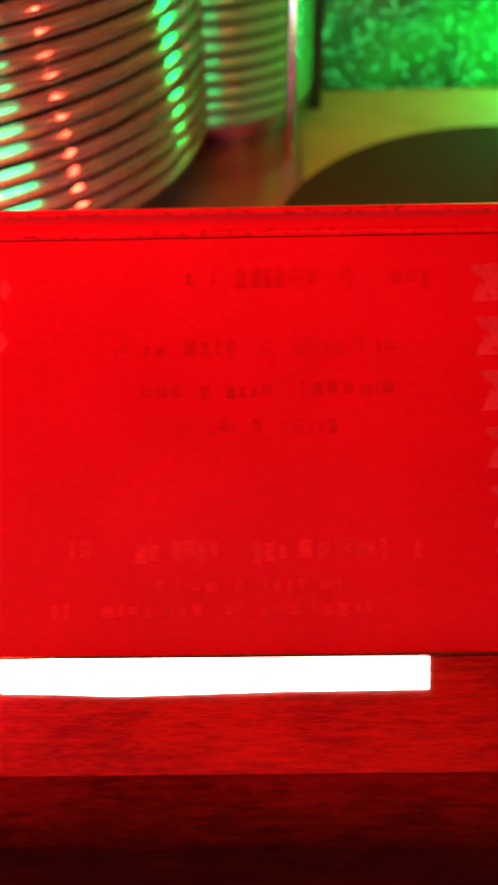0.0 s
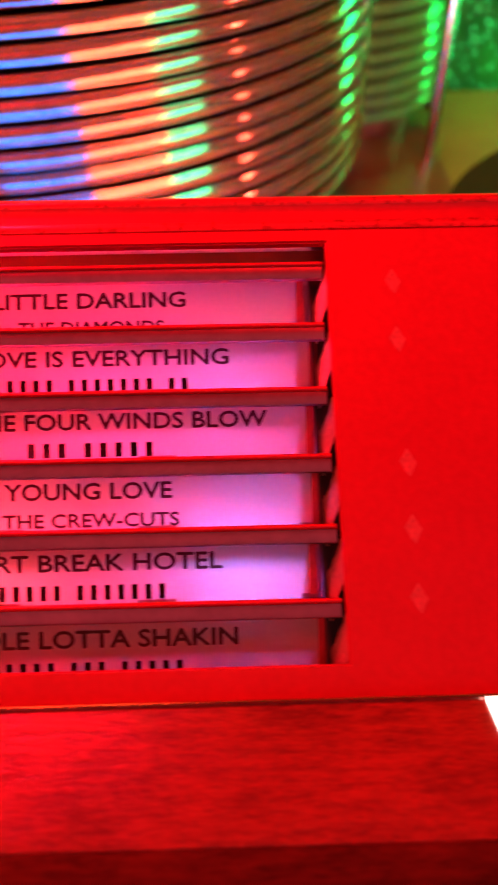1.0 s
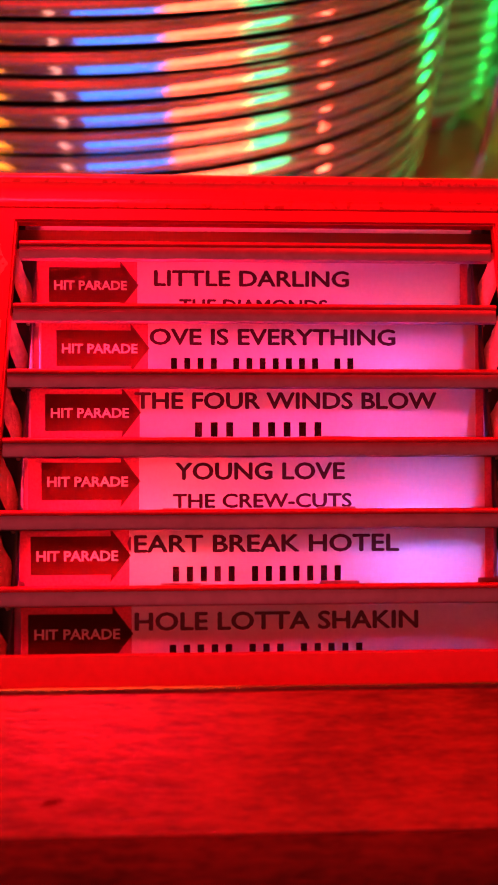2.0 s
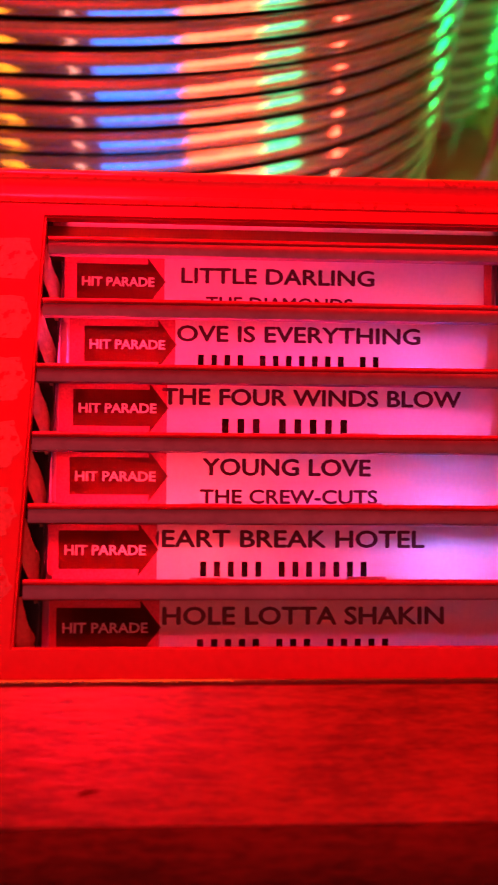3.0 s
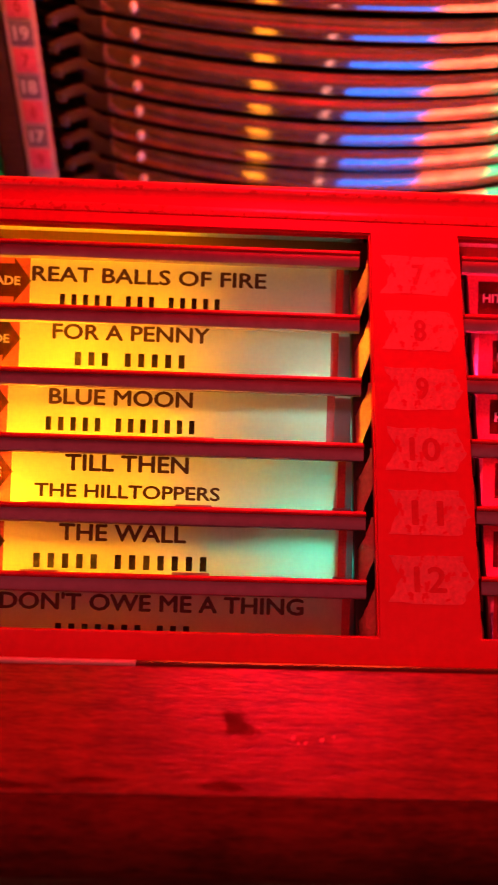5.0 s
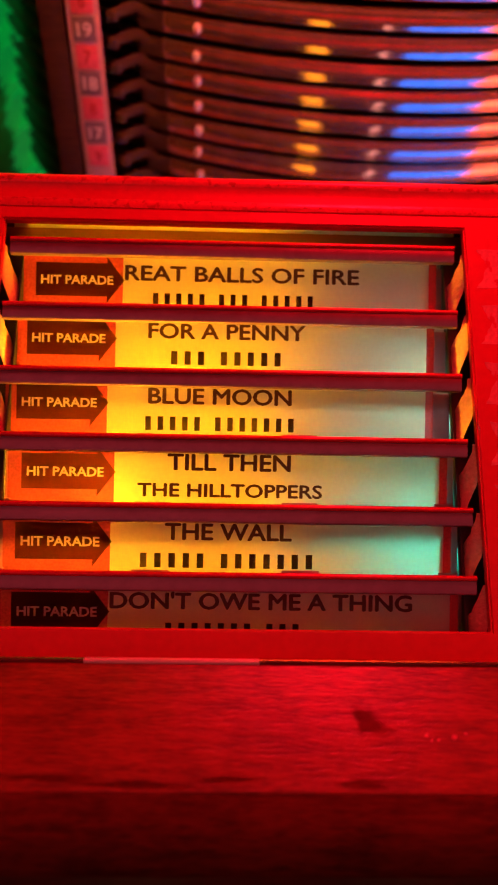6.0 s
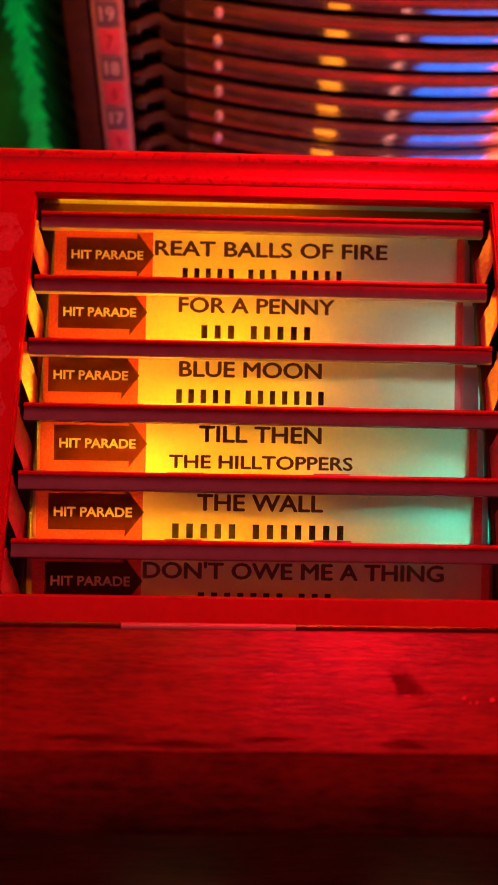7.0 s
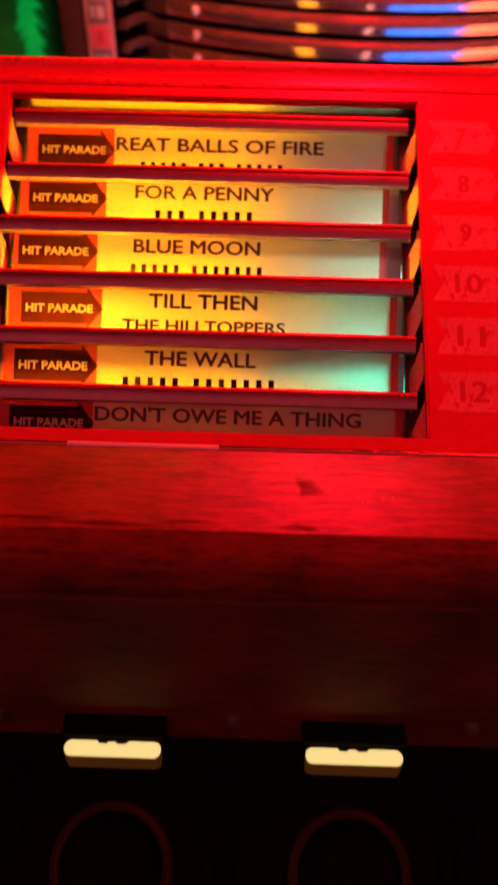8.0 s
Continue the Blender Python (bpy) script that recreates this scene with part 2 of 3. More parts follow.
GREEN_G = glitter("glowing_green_glitter", (0.0, 0.07, 0.010), (0.01, 0.42, 0.06), 0.09)
FLAKE = glow("green_flake_glint", (0.05, 1.0, 0.25), 1.1)
GREEN_T = glow("green_glint_glow", (0.0, 1.0, 0.20), 15.0)
PAPER_W = plain("grey_number_cell", (0.20, 0.16, 0.20), 0.5)
PAPER_B = plain("pale_pink_backing", (0.60, 0.36, 0.38), 0.5)
PAPER_D = plain("pale_digit", (0.75, 0.68, 0.72), 0.5)
PAPER_R = plain("red_number_cell", (0.75, 0.12, 0.20), 0.6)


# ---- building helpers ----
def box_bm(x0, x1, y0, y1, z0, z1, bevel=0.0, bm=None):
    out = bm or bmesh.new()
    g = bmesh.ops.create_cube(out, size=1)["verts"]
    for v in g:
        v.co = Vector(((x0 + x1) / 2 + v.co.x * (x1 - x0), (y0 + y1) / 2 + v.co.y * (y1 - y0), (z0 + z1) / 2 + v.co.z * (z1 - z0))) * MM
    if bevel:
        edges = list({e for v in g for e in v.link_edges})
        bmesh.ops.bevel(out, geom=edges, offset=bevel * MM, segments=2, affect="EDGES", profile=0.6)
    return out


def prism_bm(points, x0, x1, axis="x", bm=None):
    """A closed outline in two axes, drawn out along the third (mm)."""
    out = bm or bmesh.new()
    place = {"x": lambda s, p: (s, p[0], p[1]), "y": lambda s, p: (p[0], s, p[1]), "z": lambda s, p: (p[0], p[1], s)}[axis]
    a = [out.verts.new(Vector(place(x0, p)) * MM) for p in points]
    b = [out.verts.new(Vector(place(x1, p)) * MM) for p in points]
    n = len(points)
    for i in range(n):
        out.faces.new((a[i], a[(i + 1) % n], b[(i + 1) % n], b[i]))
    out.faces.new(a)
    out.faces.new(b[::-1])
    bmesh.ops.recalc_face_normals(out, faces=out.faces)
    return out


def cyl_bm(x, y, z0, z1, r, seg=32, r2=None, bevel=0.0):
    out = bmesh.new()
    bmesh.ops.create_cone(out, cap_ends=True, segments=seg, radius1=r * MM, radius2=(r2 or r) * MM, depth=(z1 - z0) * MM,
                          matrix=Matrix.Translation(Vector((x, y, (z0 + z1) / 2)) * MM))
    if bevel:
        caps = [e for e in out.edges if len(e.link_faces) == 2 and any(len(f.verts) > 4 for f in e.link_faces)]
        bmesh.ops.bevel(out, geom=caps, offset=bevel * MM, segments=2, affect="EDGES")
    return out


def sweep_bm(path, outline, closed=True):
    """An outline (out, up in mm) carried along points of (place, outward way) in mm."""
    out = bmesh.new()
    rows = [[out.verts.new((Vector(p) + Vector(o) * a + Vector((0, 0, b))) * MM) for a, b in outline] for p, o in path]
    n = len(outline)
    for r0, r1 in zip(rows, rows[1:]):
        for i in range(n):
            out.faces.new((r0[i], r0[(i + 1) % n], r1[(i + 1) % n], r1[i]))
    out.faces.new(rows[0][::-1])
    out.faces.new(rows[-1])
    bmesh.ops.recalc_face_normals(out, faces=out.faces)
    return out


def mesh_of(name, bm, material, smooth=True):
    me = bpy.data.meshes.new(name)
    bm.to_mesh(me)
    bm.free()
    if material:
        me.materials.append(material)
    if smooth:
        me.polygons.foreach_set("use_smooth", [True] * len(me.polygons))
        me.set_sharp_from_angle(angle=radians(35))
    return me


def part(name, bm, material, parent, label=""):
    me = bm if isinstance(bm, bpy.types.Mesh) else mesh_of(name, bm, material)
    ob = new(name, me)
    ob.parent = parent
    return tagged(ob, label) if label else ob


def thing(name, label, category, m=ROOM, group="", kind=""):
    ob = new(name)
    ob.matrix_world = m
    ob.empty_display_size = 0.01
    return tagged(ob, label, category, group, kind)


def solid(name, bm, material, label, category, m=ROOM, group="", kind=""):
    ob = new(name, mesh_of(name, bm, material))
    ob.matrix_world = m
    return tagged(ob, label, category, group, kind)


def text_width(words):
    cu = bpy.data.curves.new("lettering", "FONT")
    cu.body, cu.size = words, 1.0
    ob = bpy.data.objects.new("lettering", cu)
    scene.collection.objects.link(ob)
    src = bpy.data.meshes.new_from_object(ob.evaluated_get(bpy.context.evaluated_depsgraph_get()))
    xs_ = [v.co.x for v in src.vertices]
    bpy.data.objects.remove(ob)
    bpy.data.curves.remove(cu)
    bpy.data.meshes.remove(src)
    return max(xs_) - min(xs_)


def text_mesh(words, x0, x1, z0, z1, y, material, weight=0.0, bold=0.0, tucked=0, covered=None):
    """Raised flat lettering that fills x0..x1 and z0..z1 (mm) in the plane y; the first letters may be tucked away before x0, where the arrow covers them."""
    if tucked:
        x0 = x1 - (x1 - x0) * text_width(words) / text_width(words[tucked:])
    cu = bpy.data.curves.new("lettering", "FONT")
    cu.body, cu.size, cu.resolution_u, cu.offset = words, 1.0, 3, bold
    ob = bpy.data.objects.new("lettering", cu)
    scene.collection.objects.link(ob)
    src = bpy.data.meshes.new_from_object(ob.evaluated_get(bpy.context.evaluated_depsgraph_get()))
    bpy.data.objects.remove(ob)
    bpy.data.curves.remove(cu)
    co = np.zeros(len(src.vertices) * 3)
    src.vertices.foreach_get("co", co)
    co = co.reshape(-1, 3)
    lo, hi = co.min(0), co.max(0)
    polys = [tuple(p.vertices) for p in src.polygons]
    bpy.data.meshes.remove(src)
    shifts = [(0, 0)] if not weight else [(-weight, 0), (weight, 0), (0, weight * 0.7), (0, -weight * 0.7)]
    verts, faces_ = [], []
    for k, (dx, dz) in enumerate(shifts):
        n = len(verts)
        for x, z, _ in co:
            verts.append(((x0 + weight + (x - lo[0]) / (hi[0] - lo[0]) * (x1 - x0 - 2 * weight) + dx) * MM, (y - 0.003 * k) * MM,
                          (z0 + weight + (z - lo[1]) / (hi[1] - lo[1]) * (z1 - z0 - 2 * weight) + dz) * MM))
        faces_ += [tuple(i + n for i in p) for p in polys if not tucked or sum(verts[i + n][0] for i in p) / len(p) > covered * MM]
    me = bpy.data.meshes.new("lettering")
    me.from_pydata(verts, [], faces_)
    me.materials.append(material)
    return me


def outlines(me):
    """The closed outlines (x, z in mm) of flat lettering, which is then removed."""
    count = {}
    for p in me.polygons:
        for k in p.edge_keys:
            count[k] = count.get(k, 0) + 1
    nxt = {}
    for a, b in (k for k, c in count.items() if c == 1):
        nxt.setdefault(a, []).append(b)
        nxt.setdefault(b, []).append(a)
    loops, seen_ = [], set()
    for start in nxt:
        if start in seen_:
            continue
        loop, v = [], start
        while v not in seen_:
            seen_.add(v)
            loop.append(v)
            v = next((w for w in nxt[v] if w not in seen_), start)
        if len(loop) > 2:
            loops.append([(me.vertices[i].co.x / MM, me.vertices[i].co.z / MM) for i in loop])
    bpy.data.meshes.remove(me)
    return loops


def cut_sheet(outline, holes, y, material):
    """A flat printed shape (x, z in mm) in the plane y, with holes cut out of it."""
    cu = bpy.data.curves.new("print", "CURVE")
    cu.dimensions, cu.fill_mode = "2D", "BOTH"
    for pts in (outline, *holes):
        sp = cu.splines.new("POLY")
        sp.points.add(len(pts) - 1)
        for p, (x, z) in zip(sp.points, pts):
            p.co = (x, z, 0, 1)
        sp.use_cyclic_u = True
    ob = bpy.data.objects.new("print", cu)
    scene.collection.objects.link(ob)
    me = bpy.data.meshes.new_from_object(ob.evaluated_get(bpy.context.evaluated_depsgraph_get()))
    bpy.data.objects.remove(ob)
    bpy.data.curves.remove(cu)
    me.transform(Matrix(((MM, 0, 0, 0), (0, 0, 1, y * MM), (0, MM, 0, 0), (0, 0, 0, 1))))
    me.materials.clear()
    me.materials.append(material)
    return me


# ---- the title panel: red lacquered board with two windows ----
W1, W2 = (-89.2, -7.8), (8.5, 89.3)
SILL, HEAD = -0.4, 69.5
panel = thing("title_holder", "glossy red lacquered title panel with two windows and worn edges", "jukebox panel", PANEL)
bm = bmesh.new()
xs, zs = [-175, W1[0], W1[1], W2[0], W2[1], 470], [-16, SILL, HEAD, 72.2]
grid = [[bm.verts.new((x * MM, 0, z * MM)) for z in zs] for x in xs]
faces = [bm.faces.new((grid[i][j], grid[i + 1][j], grid[i + 1][j + 1], grid[i][j + 1])) for i in range(5) for j in range(3) if (i, j) not in ((1, 1), (3, 1))]
ext = bmesh.ops.extrude_face_region(bm, geom=faces)
for v in [g for g in ext["geom"] if isinstance(g, bmesh.types.BMVert)]:
    v.co.y += 1.6 * MM
bmesh.ops.recalc_face_normals(bm, faces=bm.faces)
rim = [e for e in bm.edges if all(abs(v.co.y) < 1e-6 for v in e.verts) and e.calc_face_angle(0) > 1]
bmesh.ops.bevel(bm, geom=rim, offset=0.35 * MM, segments=2, affect="EDGES")
part("board", bm, RED, panel)
part("bead", prism_bm([(1.6, 72.2), (-0.03, 72.2), (-0.1, 72.5), (-0.14, 73.0), (-0.1, 73.5), (0.03, 73.9), (1.6, 73.9)], -175, 470), WORN, panel, "worn red bead over the windows")
part("cove", prism_bm([(1.6, 73.92), (0.05, 73.92), (0.1, 75.2), (0.02, 76.2), (-0.3, 76.7), (1.6, 76.7)], -175, 470), RED, panel)
part("moulding", prism_bm([(1.6, 76.72), (-0.32, 76.72), (-0.5, 77.2), (-0.48, 77.9), (-0.1, 78.6), (0.6, 79.0), (1.5, 79.2), (9, 79.0), (9, 77.9), (1.6, 77.85)], -175, 470), WORN, panel, "worn red top moulding")

# ragged cream side boards in each window: a row of curled teeth
def side_tooth(x, inward, c, seed, reach):
    r = random.Random(seed)
    outer = [(0.25, 5.2), (0.5, 4.0), (1.0, 2.9), (1.35, 2.2), (1.9, 1.1), (2.4, 0.4), (2.75, -0.6), (2.9, -1.9), (3.0, -3.4), (3.05, -5.0), (3.0, -7.2)]
    inner = [(0.0, 5.0), (0.0, 3.8), (0.0, 2.6), (0.0, 1.5), (0.0, 0.2), (0.0, -1.0), (0.25, -2.2), (0.7, -3.3), (1.1, -4.4), (1.45, -5.6), (1.7, -7.4)]
    bm = bmesh.new()
    rows = []
    for (e0, z0), (e1, z1) in zip(inner, outer):
        e1 = e1 * reach + r.uniform(-0.12, 0.12)
        row = []
        for depth in (0.0, 0.5):
            for f in (0, 0.33, 0.66, 1):
                e = e0 + (e1 - e0) * f
                row.append(bm.verts.new(Vector((x + inward * e, 1.63 + depth + e * 1.7 + r.uniform(-0.06, 0.06), c + z0 + (z1 - z0) * f)) * MM))
        rows.append(row)
    for r0, r1 in zip(rows, rows[1:]):
        for i in range(3):
            bm.faces.new((r0[i], r0[i + 1], r1[i + 1], r1[i]))
            bm.faces.new((r0[i + 4], r1[i + 4], r1[i + 5], r0[i + 5]))
        bm.faces.new((r0[3], r0[7], r1[7], r1[3]))
        bm.faces.new((r0[0], r1[0], r1[4], r0[4]))
    for row in (rows[0], rows[-1]):
        for i in range(3):
            bm.faces.new((row[i], row[i + 1], row[i + 5], row[i + 4]))
    bmesh.ops.recalc_face_normals(bm, faces=bm.faces)
    part("side_tooth", bm, CREAM, panel, "ragged cream cardboard tooth of the side board")


for win, (a, b) in enumerate((W1, W2)):
    for k in range(6):
        c = 60.2 - 11.7 * k
        side_tooth(a - 0.1, 1, c, 10 * win + k, 0.7)
        side_tooth(b + 0.1, -1, c, 50 + 10 * win + k, 0.85)

# black boards and strips added to stop stray light and darken the gaps
for e0, e1 in ((-110, W1[0] + 2.6), (W1[1] - 2.3, W2[0] + 2.6), (W2[1] - 2.3, 97.9)):
    part("light_stop", box_bm(e0, e1, 6.0, 24, -8, 74), MATT, panel, "black board added to stop the light")
for e0, e1 in ((W1[0] + 2.3, W1[0] + 2.62), (W1[1] - 2.7, W1[1] - 2.2), (W2[0] + 2.3, W2[0] + 2.62), (W2[1] - 2.7, W2[1] - 2.2)):
    part("gap_strip", box_bm(e0, e1, 4.4, 6.1, -8, 66), MATT, panel, "narrow black strip added for the dark gap beside the cards")

# dark boards behind the head of each window, with a lit slit along the top
for a, b in (W1, W2):
    part("head_board", box_bm(a - 2, b + 2, 5.4, 6.2, 66.2, 71.0), HEADB, panel, "dark brown board behind the window head")
    part("slit", box_bm(a, b, 5.6, 5.65, 71.1, 76), SLIT, panel, "lit translucent edge along the window head")

# holder rails between the strips
RAILS = ((64.9, 52.45, 40.7, 29.15, 17.6, 6.65), (64.7, 53.35, 41.9, 30.5, 19.1, 7.7))
for win, (a, b) in enumerate((W1, W2)):
    for k, z in enumerate(RAILS[win]):
        d = 0.2 * math.sin(k * 5.1 + win)
        e0, e1 = (a + 1.1, b - 1.6) if not win else (a + 0.4, b - 0.8)
        pts = [(2.6, z + 1.25), (1.15, z + 1.25), (0.95, z + 1.0), (0.9, z + 0.7), (0.98, z - 0.1), (1.12, z - 1.05), (1.3, z - 1.35), (2.0, z - 1.4), (2.6, z - 1.2), (4.2, z + 1.0)]
        rail = part("rail", prism_bm(pts, e0 + d, e1 + d), BAR, panel, "dark plum metal rail")
        # the red highlight along the rail's top is put into the lip's colour
        bead = [(0.92 + 0.45 * math.cos(q * math.pi / 6), z + 1.15 + 0.45 * math.sin(q * math.pi / 6)) for q in range(12)]
        part("lip", prism_bm(bead, e0 + d, e1 + d), LIP, rail, "thin glossy lip, coloured red for the rail's highlight")
        if k:
            for n, cx in enumerate((a + 28, a + 52)):
                part("clip", box_bm(cx - 3, cx + 3, 2.0, 3.4, z + 1.2, z + 2.0 + 0.15 * n, 0.2), BAR, rail)
        zc = 60.7 - 11.72 * k + (0, (0, 0.5, 0.9, 0.8, 1.1, 1.1)[k])[win]
        # flap added behind the card so less bulb light reaches its top
        part("dimming_flap", prism_bm([(7.45, zc + 0.9), (7.5, zc + 0.9), (6.05, zc + 6.4), (6.0, zc + 6.4)], a + 2, b - 2), FLAP, rail, "unseen flap added to dim the card's upper half")
        for e0, e1 in ((a + 2.0, a + 3.6), (b - 6.0, b - 2.7)):
            part("holder_end", prism_bm([(5.3, z - 0.6), (6.0, z - 0.6), (8.6, z - 11.4), (7.6, z - 11.6), (7.3, z - 9.4), (6.6, z - 9.2), (6.7, z - 8.4), (7.1, z - 8.2)], e0, e1), PLUM, rail, "glossy plum end of the strip holder")

# ---- title strips ----
STRIPS = [
    # window, row, title, letters under the arrow, x0, x1, baseline, second line (or the lengths of its words), x0, x1, arrow x0, x1, height, card x0, x1
    (0, 0, "GREAT BALLS OF FIRE", 1, -68.3, -25.8, 0.0, (5, 3, 5), -63.2, -33.8, -84.3, -68.4, 0.05, -86.5, -11.7),
    (0, 1, "FOR A PENNY", 0, -63.6, -35.7, 0.5, (3, 5), -59.5, -39.6, -84.9, -69.1, 0.4, -87.0, -12.7),
    (0, 2, "BLUE MOON", 0, -63.1, -38.2, 0.1, (5, 7), -63.5, -37.4, -85.7, -69.9, 0.2, -87.6, -13.5),
    (0, 3, "TILL THEN", 0, -59.3, -38.4, 0.1, "THE HILLTOPPERS", -64.3, -33.0, -83.8, -68.0, -0.3, -86.1, -11.7),
    (0, 4, "THE WALL", 0, -59.3, -38.3, 0.0, (5, 7), -63.3, -34.4, -83.8, -68.0, -0.35, -85.8, -11.7),
    (0, 5, "DON'T OWE ME A THING", 0, -67.7, -18.8, 0.55, (7, 3), -58.7, -36.8, -83.4, -67.7, 0.1, -85.5, -11.3),
    (1, 0, "LITTLE DARLING", 0, 31.1, 64.9, -0.3, "THE DIAMONDS", 35.4, 61.1, 13.2, 28.5, -0.1, 10.8, 85.7),
    (1, 1, "LOVE IS EVERYTHING", 1, 30.6, 72.3, 0.0, (4, 7, 2), 34.2, 65.5, 15.1, 30.6, -0.5, 12.6, 87.4),
    (1, 2, "THE FOUR WINDS BLOW", 0, 28.4, 78.5, 0.0, (3, 5), 38.3, 59.7, 13.9, 29.5, -0.5, 11.6, 86.4),
    (1, 3, "YOUNG LOVE", 0, 35.2, 62.6, -0.1, "THE CREW-CUTS", 34.8, 63.7, 14.0, 29.7, -0.2, 11.9, 86.8),
    (1, 4, "HEART BREAK HOTEL", 1, 29.0, 70.7, -0.3, (5, 7), 35.0, 61.8, 13.0, 28.5, -0.6, 11.4, 85.8),
    (1, 5, "WHOLE LOTTA SHAKIN", 1, 29.4, 72.9, -0.4, (5, 3, 5), 34.7, 64.6, 13.4, 29.2, -0.7, 12.3, 86.7),
]
rng = random.Random(4)
for win, row, title, tucked, t0, t1, base, second, s0, s1, a0, a1, az, x0, x1 in STRIPS:
    zc = 60.7 - 11.72 * row + (0, (0, 0.5, 0.9, 0.8, 1.1, 1.1)[row])[win]
    m = PANEL @ pose(0, 5.5 * MM, zc * MM, 15, 0, 0)
    zone = a1 - 0.25
    strip = thing("title_strip", "white song title card with red zone and black arrow", "title card", m, "title cards")
    part("card", prism_bm([(x0, -8.6), (x1, -8.6), (x1, 5.6), (x0, 5.6)], 0, 0.001, "y"), CARD, strip)
    h = 3.0
    letters = outlines(text_mesh("HIT PARADE", a0 + 0.9, a1 - 2.0, az - 0.85, az + 0.75, 0, INK, 0, 0.028))
    part("red_zone", cut_sheet([(x0, -8.6), (zone, -8.6), (zone, 5.6), (x0, 5.6)], letters, -0.03, CARD_RED), None, strip, "salmon-red printed zone")
    part("red_edge", cut_sheet([(x1 - 1.35, -8.6), (x1, -8.6), (x1, 5.6), (x1 - 1.35, 5.6)], [], -0.03, CARD_RED), None, strip, "red printed edge")
    part("title", text_mesh(title, t0, t1, base, base + 2.9, -0.045, INK, 0.12, 0, tucked, zone), INK, strip, "black printed song title")
    if isinstance(second, str):
        part("second_line", text_mesh(second, s0, s1, base - 4.5, base - 2.1, -0.045, INK, 0.10), INK, strip, "black printed second line")
    else:
        pitch = (s1 - s0) / (sum(second) + 0.7 * (len(second) - 1) - 0.35)
        x = s0
        for count in second:
            for k in range(count):
                part("letter_bar", box_bm(x + k * pitch, x + (k + 0.46) * pitch, -0.05, -0.049, base - 4.5, base - 2.1), BARINK, strip)
            x += (count + 0.7) * pitch
    part("arrow", cut_sheet([(a0, az - h), (a1 - 3.1, az - h), (a1 - 3.2, az - 4.2), (a1, az), (a1 - 3.2, az + 4.2), (a1 - 3.1, az + h), (a0, az + h)], letters, -0.06, ARROW), None, strip, "black printed arrow with pale words")

# unseen light box behind the windows; floor and screen added to shape its light
light_box = thing("light_box", "dark metal light box behind the title windows", "light box", PANEL)
part("back_plate", box_bm(-110, 98, 26, 27, -14, 77), BOXW, light_box)
part("floor_plate", box_bm(-110, 98, 10.8, 26, 8.2, 8.8), BOXW, light_box)
part("divider", box_bm(-0.6, 0.6, 8, 26, 8.8, 76), BOXW, light_box)
part("light_screen", box_bm(-38.4, -37.6, 8.6, 26, 8.8, 77), BOXW, light_box, "unseen screen added to keep amber light off the right-hand cards")
part("top_plate", box_bm(-110, 98, 1.7, 27, 77, 77.8), BOXW, light_box)
part("end_plate", box_bm(-112, -110, 1.7, 27, -15, 77.8), BOXW, light_box)
part("end_plate", box_bm(98, 99, 1.7, 27, -15, 77.8), BOXW, light_box)

# number decals in the columns beside the windows
def decal(x, z, words):
    d = thing("number_decal", "faded torn number decal stuck on the red panel", "decal", PANEL @ pose(x * MM, 0, z * MM), "number decals")
    r = random.Random(int(x * 7 + z))
    pts = [(-6.6, -3.7), (5.0, -3.7), (6.9, -0.4), (5.2, 3.7), (-6.4, 3.7), (-4.6, 0.4)]
    fine = []
    for (ax, az), (bx, bz) in zip(pts, pts[1:] + pts[:1]):
        for i in range(6):
            f = i / 6
            fine.append((ax + (bx - ax) * f + r.uniform(-0.25, 0.25), az + (bz - az) * f + r.uniform(-0.2, 0.2)))
    part("backing", prism_bm(fine, -0.06, 0.0, "y"), STICKER, d)
    if not words:
        return
    w = 1.5 * len(words) - 0.4
    part("number", text_mesh(words, -w, w, -2.1, 2.1, -0.08, DIGIT, 0.16), DIGIT, d, "dark red printed number")


for k, words in enumerate(("7", "8", "9", "10", "11", "12")):
    decal(0.7, 61.7 - 10.65 * k, words)
for k in range(6):
    decal(-97.6, 61.7 - 10.65 * k, "123456"[k])
    decal(194.6, 61.7 - 10.65 * k, "")
for k in range(5):
    z = 61.9 - 10.6 * (k if k < 2 else k + 1)
    solid("diamond_mark", prism_bm([(-1.4, 0.2), (-0.5, -1.6), (0.2, -2.4), (1.3, -0.2), (0.3, 1.7), (-0.1, 2.3)], -0.05, 0, "y"), PALE, "small pale diamond mark printed on red", "printed mark", PANEL @ pose(100.5 * MM, 0, z * MM), "diamond marks")

# worn lettering on the plain middle plate
for z, a, b, mat, h in ((63.4, 134.8, 180.7, FAINT, 5.0), (49.2, 121.7, 175.2, FAINT, 3.6), (41.2, 125, 174.5, FAINT, 3.2), (34.2, 133.3, 165.9, FAINT, 3.2),
                        (12.2, 112.4, 176.2, FAINT_LIGHT, 4.2), (6.2, 126, 161.9, FAINT_LIGHT, 2.4), (2.4, 112.6, 169.6, FAINT_LIGHT, 2.8)):
    bm, x = bmesh.new(), a
    while x < b - 1:
        w = rng.uniform(0.6, 2.2)
        if rng.random() < 0.72:
            zz = z + rng.uniform(-0.3, 0.3)
            box_bm(x, x + w, -0.05, 0.01, zz - h * rng.uniform(0.2, 0.5), zz + h * rng.uniform(0.2, 0.5), 0, bm)
        x += w + rng.uniform(0.3, 1.2)
    solid("worn_lettering", bm, mat, "worn unreadable lettering printed on the red panel", "lettering", PANEL, "worn lettering")

